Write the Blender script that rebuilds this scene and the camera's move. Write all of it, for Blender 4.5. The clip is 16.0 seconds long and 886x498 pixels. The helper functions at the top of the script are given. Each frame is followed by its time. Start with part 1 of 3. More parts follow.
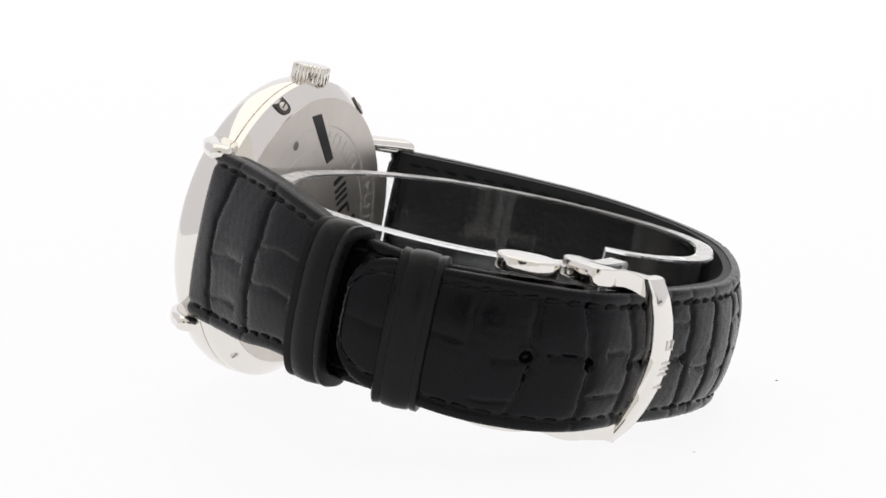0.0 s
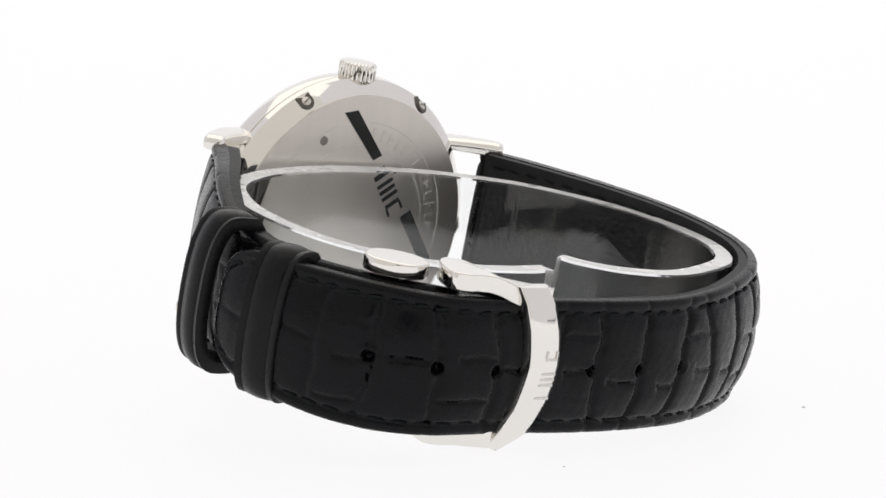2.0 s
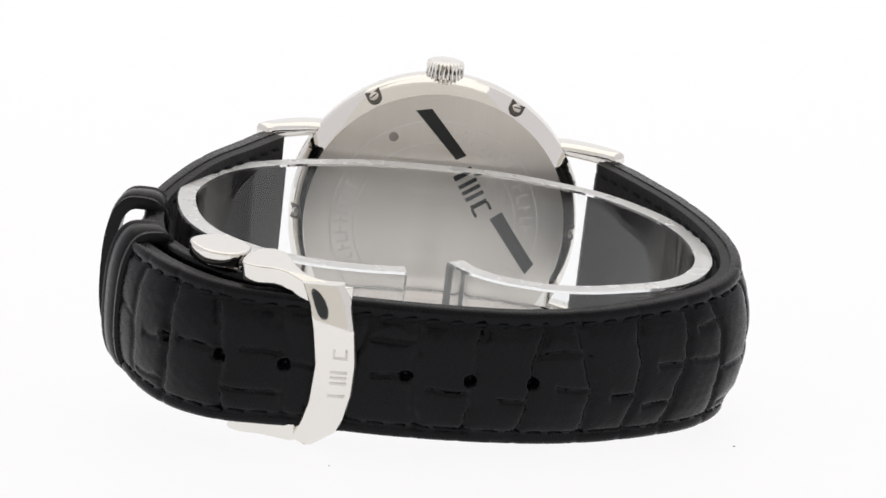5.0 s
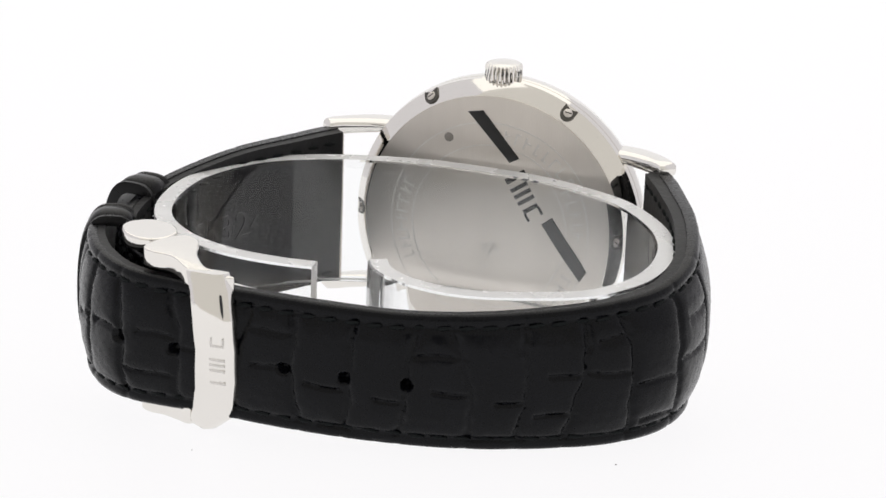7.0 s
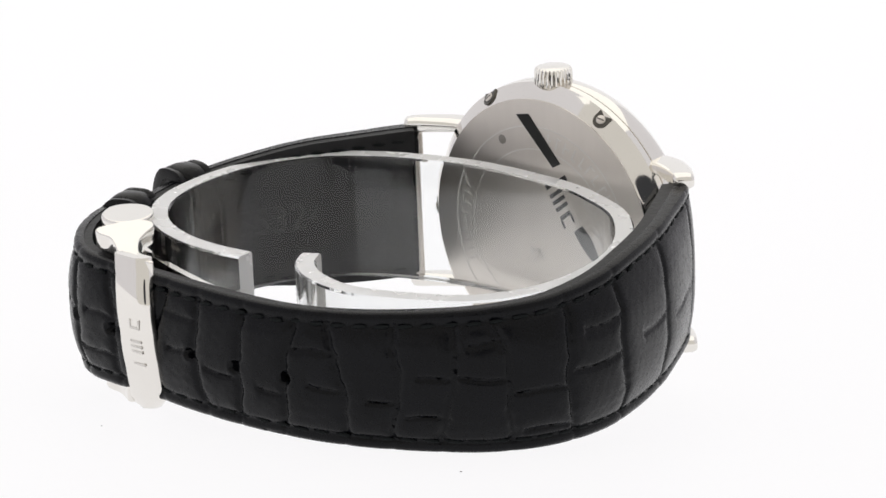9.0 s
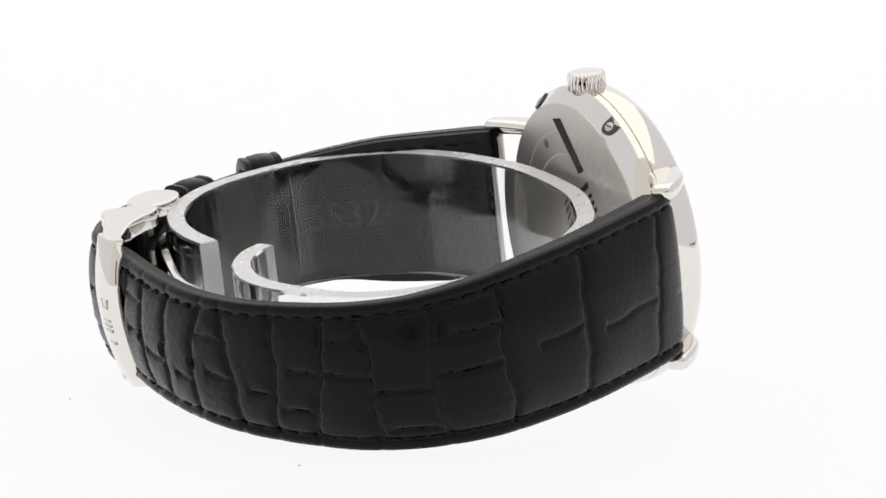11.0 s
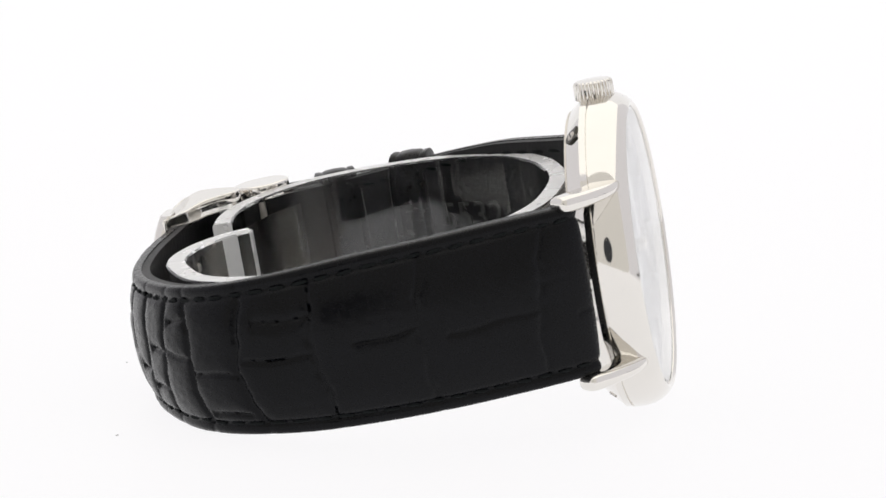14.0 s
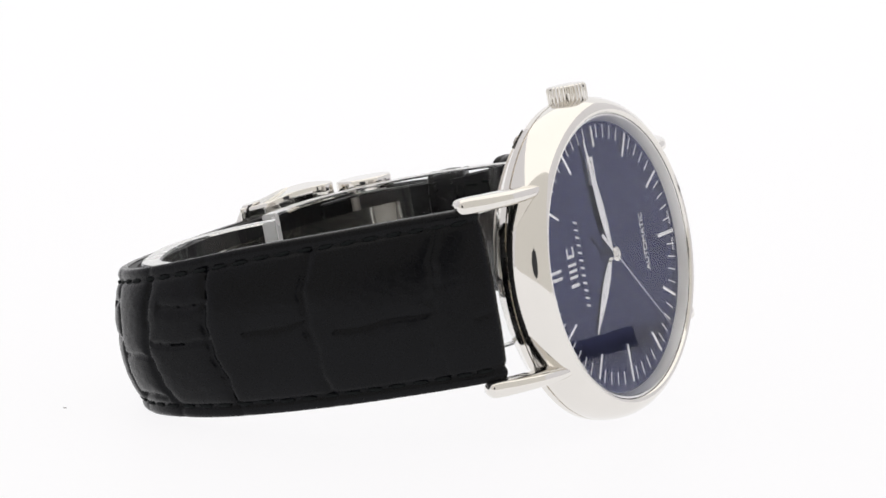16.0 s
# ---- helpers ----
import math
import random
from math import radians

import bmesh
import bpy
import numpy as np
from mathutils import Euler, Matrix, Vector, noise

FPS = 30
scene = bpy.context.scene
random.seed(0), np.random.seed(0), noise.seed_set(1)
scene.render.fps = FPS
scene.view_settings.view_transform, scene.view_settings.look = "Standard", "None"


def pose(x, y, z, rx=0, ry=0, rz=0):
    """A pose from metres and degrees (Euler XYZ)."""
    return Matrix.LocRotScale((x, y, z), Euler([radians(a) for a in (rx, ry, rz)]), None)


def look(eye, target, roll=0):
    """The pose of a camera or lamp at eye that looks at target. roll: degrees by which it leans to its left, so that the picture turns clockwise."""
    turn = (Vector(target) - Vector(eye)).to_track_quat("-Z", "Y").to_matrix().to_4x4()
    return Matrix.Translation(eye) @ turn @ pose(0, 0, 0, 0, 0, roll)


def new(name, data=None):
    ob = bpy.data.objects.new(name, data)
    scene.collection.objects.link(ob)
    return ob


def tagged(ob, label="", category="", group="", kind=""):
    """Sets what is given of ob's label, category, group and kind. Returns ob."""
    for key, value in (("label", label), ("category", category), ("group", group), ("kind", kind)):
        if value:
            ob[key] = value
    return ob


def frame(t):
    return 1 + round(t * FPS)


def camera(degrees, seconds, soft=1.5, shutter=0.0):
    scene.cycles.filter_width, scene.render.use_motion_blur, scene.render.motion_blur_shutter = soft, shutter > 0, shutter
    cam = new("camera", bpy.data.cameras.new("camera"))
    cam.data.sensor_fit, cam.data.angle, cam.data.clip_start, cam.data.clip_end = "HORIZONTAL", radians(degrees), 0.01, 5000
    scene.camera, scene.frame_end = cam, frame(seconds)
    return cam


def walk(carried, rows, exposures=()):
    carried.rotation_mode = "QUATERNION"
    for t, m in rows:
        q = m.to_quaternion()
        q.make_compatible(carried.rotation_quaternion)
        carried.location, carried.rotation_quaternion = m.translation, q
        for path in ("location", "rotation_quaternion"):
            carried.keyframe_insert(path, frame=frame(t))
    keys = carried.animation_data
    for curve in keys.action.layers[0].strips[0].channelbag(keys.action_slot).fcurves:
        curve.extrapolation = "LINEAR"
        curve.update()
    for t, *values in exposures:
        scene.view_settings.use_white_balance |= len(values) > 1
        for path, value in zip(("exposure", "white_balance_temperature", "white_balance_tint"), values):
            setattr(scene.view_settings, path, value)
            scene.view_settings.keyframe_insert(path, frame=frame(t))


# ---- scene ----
# ---------------------------------------------------------------- camera
TABLE = 0.0787          # the lens stands this high over the turntable's top
cam = camera(15.38, 16.0, soft=1.6)
EYE = Vector((0.0, -0.418, TABLE))
AIM = EYE + Vector((math.sin(radians(0.152)), math.cos(radians(0.152)), -math.tan(radians(8.11))))
walk(cam, [(0.0, look(EYE, AIM, 0.737)), (16.0, look(EYE, AIM, 0.737))], [(0.0, 0.0), (16.0, 0.0)])

# ---------------------------------------------------------------- light
world = bpy.data.worlds.new("world")
scene.world = world
world.use_nodes = True
world.node_tree.nodes["Background"].inputs[0].default_value = (0.9, 0.92, 1.0, 1)
world.node_tree.nodes["Background"].inputs[1].default_value = 0.05

SPIN = 11.348           # degrees a second, clockwise from above
CASE = Matrix((
    (0.19090, 0.51230, -0.83730, -0.02355),
    (-0.00830, 0.85380, 0.52050, 0.01467),
    (0.98160, -0.09240, 0.16720, -0.05741 + TABLE),
    (0, 0, 0, 1)))
rot = CASE.to_3x3().to_quaternion().normalized().to_matrix().to_4x4()
CASE = Matrix.Translation(CASE.translation) @ rot


# ---------------------------------------------------------------- materials
def material(name, colour, rough=0.5, metal=0.0, spec=0.5, scale=200.0, vary=0.15, bump=0.0, bump_scale=900.0, rvary=0.1, emit=0.0, aniso=None):
    m = bpy.data.materials.new(name)
    m.use_nodes = True
    n, l = m.node_tree.nodes, m.node_tree.links
    b = n["Principled BSDF"]
    b.inputs["Metallic"].default_value = metal
    b.inputs["Specular IOR Level"].default_value = spec
    tex = n.new("ShaderNodeTexCoord")
    mp = n.new("ShaderNodeMapping")
    l.new(tex.outputs["Object"], mp.inputs["Vector"])
    if aniso:
        mp.inputs["Scale"].default_value = aniso
    big = n.new("ShaderNodeTexNoise")
    big.inputs["Scale"].default_value = scale
    big.inputs["Detail"].default_value = 6
    l.new(mp.outputs[0], big.inputs["Vector"])
    ramp = n.new("ShaderNodeMapRange")
    ramp.inputs["To Min"].default_value = 1 - vary
    ramp.inputs["To Max"].default_value = 1 + vary
    l.new(big.outputs["Fac"], ramp.inputs["Value"])
    mix = n.new("ShaderNodeVectorMath")
    mix.operation = "SCALE"
    mix.inputs[0].default_value = colour
    l.new(ramp.outputs[0], mix.inputs["Scale"])
    l.new(mix.outputs[0], b.inputs["Base Color"])
    rr = n.new("ShaderNodeMapRange")
    rr.inputs["To Min"].default_value = max(0.02, rough - rvary * rough)
    rr.inputs["To Max"].default_value = rough + rvary * rough
    fine = n.new("ShaderNodeTexNoise")
    fine.inputs["Scale"].default_value = bump_scale
    fine.inputs["Detail"].default_value = 4
    l.new(mp.outputs[0], fine.inputs["Vector"])
    l.new(fine.outputs["Fac"], rr.inputs["Value"])
    l.new(rr.outputs[0], b.inputs["Roughness"])
    if bump:
        bp = n.new("ShaderNodeBump")
        bp.inputs["Strength"].default_value = bump
        bp.inputs["Distance"].default_value = 0.0002
        l.new(fine.outputs["Fac"], bp.inputs["Height"])
        l.new(bp.outputs[0], b.inputs["Normal"])
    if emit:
        # brightness comes from emission; only 6% of the colour stays diffuse
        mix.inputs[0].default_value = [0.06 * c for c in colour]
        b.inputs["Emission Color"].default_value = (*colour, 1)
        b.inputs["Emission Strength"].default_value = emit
    return m


def clear(name, ior, tint=(1, 1, 1)):
    m = bpy.data.materials.new(name)
    m.use_nodes = True
    b = m.node_tree.nodes["Principled BSDF"]
    b.inputs["Base Color"].default_value = (*tint, 1)
    b.inputs["Transmission Weight"].default_value = 1.0
    b.inputs["Roughness"].default_value = 0.01
    b.inputs["IOR"].default_value = ior
    return m


STEEL = material("polished_steel", (0.81, 0.785, 0.745), 0.06, 1.0, scale=150, vary=0.03, bump_scale=2500, rvary=0.4)
SATIN = material("satin_steel", (0.65, 0.61, 0.565), 0.42, 1.0, scale=300, vary=0.08, bump=0.15, bump_scale=6000, aniso=(0.08, 1, 1))
FLANGE = material("fine_satin_steel", (0.93, 0.92, 0.91), 0.30, 0.8, scale=300, vary=0.04)
ETCH = material("etched_steel", (0.70, 0.68, 0.65), 0.6, 0.6, scale=900, vary=0.1)
STAIN = material("dull_steel", (0.30, 0.28, 0.26), 0.5, 0.9, scale=900, vary=0.2)
# steel darkened to stand for shade inside notches and screw slots
SHADESTEEL = material("shaded_steel", (0.10, 0.095, 0.085), 0.35, 1.0, scale=900, vary=0.3)
LEATHER = material("black_alligator_leather", (0.0024, 0.0026, 0.0037), 0.26, 0, 0.145, scale=220, vary=0.5, bump=0.08, bump_scale=1500, rvary=0.45)
LOOPHIDE = material("black_calf_leather", (0.0042, 0.0041, 0.0047), 0.30, 0, 0.18, scale=300, vary=0.3, bump=0.15, bump_scale=1500, rvary=0.35)
LINING = material("black_lining_leather", (0.013, 0.013, 0.014), 0.5, 0, 0.25, scale=180, vary=0.4, bump=0.5, bump_scale=1500)
THREAD = material("black_thread", (0.007, 0.0085, 0.009), 0.8, 0, 0.15, scale=4000, vary=0.4, bump=0.6, bump_scale=9000)
BLUE = material("blue_sunray_dial", (0.031, 0.038, 0.108), 0.07, 1.0, 0.3, scale=60, vary=0.05)
SILVER = material("rhodium_applique", (0.85, 0.85, 0.85), 0.18, 1.0, scale=500, vary=0.05)
WHITE = material("white_print", (0.9, 0.9, 0.9), 0.6, scale=900, vary=0.04)
INK = material("black_print", (0.02, 0.02, 0.02), 0.5, scale=900, vary=0.2)
FILM = material("black_film", (0.018, 0.018, 0.018), 0.30, 0, 0.4, scale=500, vary=0.3)
PALE = material("pale_stamp", (0.032, 0.032, 0.032), 0.6, scale=2500, vary=0.6)
ACRYLIC = clear("clear_acrylic", 1.49, (0.97, 0.98, 0.98))
SAWN = clear("satin_sawn_acrylic", 1.49)
SAWN.node_tree.nodes["Principled BSDF"].inputs["Transmission Weight"].default_value = 0.35
SAWN.node_tree.nodes["Principled BSDF"].inputs["Roughness"].default_value = 0.35
SAWN.node_tree.nodes["Principled BSDF"].inputs["Base Color"].default_value = (0.95, 0.95, 0.95, 1)
sawn = SAWN.node_tree
tex, noise, gloss, relief = (sawn.nodes.new(k) for k in ("ShaderNodeTexCoord", "ShaderNodeTexNoise", "ShaderNodeMapRange", "ShaderNodeBump"))
noise.inputs["Scale"].default_value = 170
noise.inputs["Detail"].default_value = 5
gloss.inputs["From Min"].default_value = 0.3
gloss.inputs["From Max"].default_value = 0.7
gloss.inputs["To Min"].default_value = 0.10
gloss.inputs["To Max"].default_value = 0.42
relief.inputs["Strength"].default_value = 0.35
relief.inputs["Distance"].default_value = 0.0006
sawn.links.new(tex.outputs["Object"], noise.inputs["Vector"])
sawn.links.new(noise.outputs["Fac"], gloss.inputs["Value"])
sawn.links.new(gloss.outputs[0], sawn.nodes["Principled BSDF"].inputs["Roughness"])
sawn.links.new(noise.outputs["Fac"], relief.inputs["Height"])
sawn.links.new(relief.outputs[0], sawn.nodes["Principled BSDF"].inputs["Normal"])
SAPPHIRE = clear("sapphire_glass", 1.21)
# tent fabric emits by itself; unequal strengths give the steel its gradients
TENT = material("glowing_tent_fabric", (1.0, 0.992, 1.0), 0.9, scale=3, vary=0.01, emit=0.888)
SIDE = material("glowing_tent_side", (0.985, 0.965, 1.0), 0.9, scale=3, vary=0.01, emit=0.70)
TOP = material("glowing_tent_top", (1.0, 0.975, 0.93), 0.9, scale=3, vary=0.01, emit=1.22)
FRONT = material("glowing_tent_front", (1.0, 0.965, 0.91), 0.9, scale=3, vary=0.01, emit=0.64)
# table and plate glow with an even white that hides shadows
OPAL = material("glowing_white_acrylic", (1.0, 0.99, 1.0), 0.6, 0, 0.02, scale=3, vary=0.01, emit=0.91)
DARK = material("black_reflection_strip", (0.012, 0.012, 0.012), 0.7, scale=40, vary=0.2)
DUST = material("grey_dust", (0.25, 0.24, 0.23), 0.9, scale=4000, vary=0.4)


# ---------------------------------------------------------------- building helpers (millimetres in the watch's own space)
def mesh_of(name, bm, mat, smooth=35.0):
    me = bpy.data.meshes.new(name)
    bmesh.ops.scale(bm, vec=(0.001, 0.001, 0.001), verts=bm.verts)
    bmesh.ops.recalc_face_normals(bm, faces=bm.faces)
    bm.to_mesh(me)
    bm.free()
    me.materials.append(mat)
    finish(me, smooth)
    return me


def finish(me, smooth):
    me.shade_smooth() if smooth else None
    if smooth and smooth < 180:
        me.set_sharp_from_angle(angle=radians(smooth))


SEAT = [Matrix.Identity(4)]


def hang(name, me, parent, label="", m=None):
    ob = new(name, me)
    ob.parent = parent
    m = m or Matrix.Identity(4)
    ob.matrix_basis = CASE @ SEAT[0] @ m if parent.type == "EMPTY" else m
    return tagged(ob, label)


def part(name, bm, mat, parent, label="", m=None, smooth=35.0):
    ob = hang(name, mesh_of(name, bm, mat, smooth), parent, label, m)
    if smooth:
        mod = ob.modifiers.new("flat_faces", "WEIGHTED_NORMAL")
        mod.keep_sharp = True
    return ob


def grid_mesh(name, rings, mat, closed_u=False, closed_v=False, caps=False, smooth=40.0):
    """A mesh from an array of points, rows by columns, in millimetres."""
    a = np.asarray(rings, float)
    r, c = a.shape[:2]
    idx = np.arange(r * c).reshape(r, c)
    faces = []
    for i in range(r if closed_u else r - 1):
        k = (i + 1) % r
        for j in range(c if closed_v else c - 1):
            q = (j + 1) % c
            faces.append((idx[i, j], idx[i, q], idx[k, q], idx[k, j]))
    if caps:
        faces.append(tuple(idx[0][::-1]))
        faces.append(tuple(idx[-1]))
    bm = bmesh.new()
    vs = [bm.verts.new(p) for p in a.reshape(-1, 3)]
    for f in faces:
        bm.faces.new([vs[int(k)] for k in f])
    return mesh_of(name, bm, mat, smooth)


def lathe(name, profile, mat, n=128, axis="z", smooth=40.0, closed=False):
    """Turn (radius, height) pairs round an axis."""
    ang = np.linspace(0, 2 * np.pi, n, endpoint=False)
    rows = []
    for r, h in profile:
        p = np.stack([r * np.cos(ang), r * np.sin(ang), np.full(n, h)], 1)
        rows.append(p if axis == "z" else p[:, [2, 0, 1]])
    return grid_mesh(name, np.array(rows), mat, closed_u=closed, closed_v=True, caps=not closed, smooth=smooth)


def prism(points, lo, hi, axis="x", bevel=0.0, segments=2):
    """A polygon given in the plane across an axis, made into a solid from lo to hi, its edges rounded."""
    bm = bmesh.new()
    place = {"x": lambda a, b, h: (h, a, b), "z": lambda a, b, h: (a, b, h), "y": lambda a, b, h: (a, h, b)}[axis]
    low = [bm.verts.new(place(a, b, lo)) for a, b in points]
    top = [bm.verts.new(place(a, b, hi)) for a, b in points]
    n = len(points)
    bm.faces.new(low)
    bm.faces.new(top[::-1])
    for i in range(n):
        bm.faces.new((low[i], top[i], top[(i + 1) % n], low[(i + 1) % n]))
    if bevel:
        bmesh.ops.recalc_face_normals(bm, faces=bm.faces)
        bmesh.ops.bevel(bm, geom=list(bm.edges), offset=bevel, segments=segments, affect="EDGES", profile=0.5, clamp_overlap=True)
    return bm


def spline(points, step):
    """Catmull-Rom through rows of numbers (the first two are a place), resampled evenly by length."""
    p = np.asarray(points, float)
    q = np.vstack([2 * p[0] - p[1], p, 2 * p[-1] - p[-2]])
    out = []
    for i in range(1, len(q) - 2):
        t = np.linspace(0, 1, 40, endpoint=False)[:, None]
        a, b, c, d = q[i - 1], q[i], q[i + 1], q[i + 2]
        out.append(0.5 * (2 * b + (c - a) * t + (2 * a - 5 * b + 4 * c - d) * t ** 2 + (3 * b - a - 3 * c + d) * t ** 3))
    out = np.vstack(out + [p[-1:]])
    s = np.r_[0, np.cumsum(np.linalg.norm(np.diff(out[:, :2], axis=0), axis=1))]
    n = max(2, int(round(s[-1] / step)))
    return np.stack([np.interp(np.linspace(0, s[-1], n + 1), s, out[:, k]) for k in range(p.shape[1])], 1)


def frames(path):
    """Lengths, tangents and outward normals along a path in the plane of y and z."""
    t = np.gradient(path[:, :2], axis=0)
    t /= np.linalg.norm(t, axis=1)[:, None]
    nrm = np.stack([t[:, 1], -t[:, 0]], 1)
    mid = np.array([0.0, -36.0])
    if np.mean(np.sum(nrm * (path[:, :2] - mid), 1)) < 0:
        nrm = -nrm
    s = np.r_[0, np.cumsum(np.linalg.norm(np.diff(path[:, :2], axis=0), axis=1))]
    return s, t, nrm


def text_mesh(body, size, mat, name):
    cu = bpy.data.curves.new(name, "FONT")
    cu.body, cu.size, cu.extrude = body, size, size * 0.02
    cu.align_x, cu.align_y = "CENTER", "CENTER"
    ob = bpy.data.objects.new(name, cu)
    scene.collection.objects.link(ob)
    me = bpy.data.meshes.new_from_object(ob.evaluated_get(bpy.context.evaluated_depsgraph_get()))
    bpy.data.objects.remove(ob)
    bpy.data.curves.remove(cu)
    me.name = name
    me.transform(Matrix.Scale(0.001, 4))
    me.materials.clear()
    me.materials.append(mat)
    return me


def mm(x, y, z, rx=0, ry=0, rz=0):
    return pose(x / 1000, y / 1000, z / 1000, rx, ry, rz)


# ---------------------------------------------------------------- the added, unseen light tent and the turntable
def box(name, lo, hi, mat):
    bm = bmesh.new()
    bmesh.ops.create_cube(bm, size=1)
    c = [(a + b) / 2 for a, b in zip(lo, hi)]
    bmesh.ops.scale(bm, vec=[b - a for a, b in zip(lo, hi)], verts=bm.verts)
    bmesh.ops.translate(bm, vec=c, verts=bm.verts)
    me = bpy.data.meshes.new(name)
    bm.to_mesh(me)
    bm.free()
    me.materials.append(mat)
    return new(name, me)


def ring_wall(name, y0, y1, half, z0, z1, hole, centre, mat):
    """A wall across y with a round opening."""
    n = 64
    rows = []
    for y, order in ((y0, 1), (y1, -1)):
        inner, outer = [], []
        for k in range(n):
            a = 2 * math.pi * k / n
            c, s = math.cos(a), math.sin(a)
            inner.append((centre[0] + hole * c, y, centre[1] + hole * s))
            k1 = min(half / abs(c) if abs(c) > 1e-6 else 9, ((z1 - centre[1]) / s if s > 1e-6 else (centre[1] - z0) / -s if s < -1e-6 else 9))
            outer.append((c * k1, y, centre[1] + s * k1))
        rows += [inner, outer] if order == 1 else [outer, inner]
    a = np.array(rows) * 1000
    ob = new(name, grid_mesh(name, a, mat, closed_u=True, closed_v=True, smooth=0))
    return ob


# the table top emits its white, so the watch leaves no shadow on it
ground = tagged(box("ground", (-3, -3, -0.012), (3, 3, -0.006), OPAL), "white acrylic table top under the turntable, glowing so no shadow shows", kind="structure")
# walls added out of view, glowing to light the watch and fill its reflections
tagged(box("wall_back", (-0.66, 1.40, -0.006), (0.66, 1.42, 1.03), TENT), "unseen glowing white fabric back wall of the added light tent", kind="structure")
tagged(box("wall_left", (-0.66, -0.455, -0.006), (-0.64, 1.40, 1.03), SIDE), "unseen glowing white fabric side wall of the added light tent", kind="structure")
tagged(box("wall_right", (0.64, -0.455, -0.006), (0.66, 1.40, 1.03), SIDE), "unseen glowing white fabric side wall of the added light tent", kind="structure")
tagged(box("ceiling", (-0.638, -0.453, 1.0), (0.638, 1.398, 1.02), TOP), "unseen glowing white fabric top of the added light tent", kind="structure")
tagged(ring_wall("wall_front", -0.47, -0.455, 0.66, -0.006, 1.03, 0.075, (0.0, TABLE + 0.01), FRONT), "unseen glowing white fabric tent front with a round opening for the lens", kind="structure")

# unseen strip, added only to reflect as a dark bar in the dial
tagged(box("reflection_strip", (0.628, -0.06, 0.0076), (0.638, 0.317, 0.0146), DARK), "thin black strip, unseen, added for the dark bar reflected in the dial", kind="structure")
# the plate's white is emitted too
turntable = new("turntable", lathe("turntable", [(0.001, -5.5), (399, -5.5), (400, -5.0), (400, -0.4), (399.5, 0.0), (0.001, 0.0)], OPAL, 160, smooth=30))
tagged(turntable, "round white acrylic turntable plate, glowing so no shadow shows", kind="structure")

# ---------------------------------------------------------------- the watch
watch = new("wristwatch")
tagged(watch, "steel dress watch, blue dial, black alligator strap", "watch")

# the case head sits a little off the strap's middle line
HEAD = pose(-0.00025, 0.00007, 0.0004, 1.8, 0.1, -0.5)
SEAT[0] = pose(-0.00025, 0, 0) @ HEAD
case = hang("case", lathe("case", [
    (17.7, -2.6), (17.7, -0.52), (17.76, -0.36), (17.95, -0.16), (18.25, -0.08), (18.6, -0.28), (19.1, -0.72), (19.6, -1.4),
    (19.98, -2.3), (20.18, -3.4), (20.2, -4.3), (20.16, -4.7), (19.92, -4.75), (19.92, -4.85), (20.16, -4.9), (20.05, -5.75), (19.8, -6.0),
    (18.3, -7.6), (18.0, -7.78), (17.3, -7.78), (17.3, -3.2)], STEEL, 192, closed=True, smooth=28), watch, "polished steel round case")

hang("inner_flange", lathe("inner_flange", [(16.95, -2.3), (16.95, -1.95), (17.5, -0.6), (17.69, -0.6), (17.69, -2.3)], FLANGE, 128, closed=True, smooth=25), watch, "satin steel flange round the dial")

# lugs: a horn swept off the flank, its end rounded
# along the horn: y, z of its middle, half height, half width
LUG = [(13.6, -2.9, 1.9, 0.95), (16.0, -3.2, 2.1, 1.1), (18.2, -3.8, 2.1, 1.22), (20.0, -4.75, 1.95, 1.3), (21.7, -5.9, 1.75, 1.35), (22.8, -6.85, 1.55, 1.4), (23.5, -7.5, 1.42, 1.34), (23.95, -7.9, 1.32, 1.14), (24.1, -8.03, 1.2, 0.9), (24.14, -8.07, 1.0, 0.6)]


def lug(sx, sy):
    rows = spline(LUG, 0.35)
    t = np.gradient(rows[:, :2], axis=0)
    t /= np.linalg.norm(t, axis=1)[:, None]
    ang = np.linspace(0, 2 * np.pi, 28, endpoint=False)
    c = np.sign(np.cos(ang)) * np.abs(np.cos(ang)) ** 0.6
    q = np.sign(np.sin(ang)) * np.abs(np.sin(ang)) ** 0.6
    out = []
    for (y, z, hh, hw), (ty, tz) in zip(rows, t):
        out.append(np.stack([sx * (11.1 + 0.76 * hw * c), sy * (y - tz * hh * q), z + ty * hh * q], 1))
    return grid_mesh("lug", np.array(out), STEEL, closed_v=True, caps=True, smooth=60)


for sx in (1, -1):
    for sy in (1, -1):
        hang("lug", lug(sx, sy), watch, "polished steel lug")
for sy in (1, -1):
    bar = part("spring_bar", prism([(sy * 22.4 + 0.6 * math.cos(a), -7.2 + 0.6 * math.sin(a)) for a in np.linspace(0, 2 * np.pi, 14, endpoint=False)], -9.9, 9.9, "x"), SATIN, watch)

SEAT[0] = HEAD
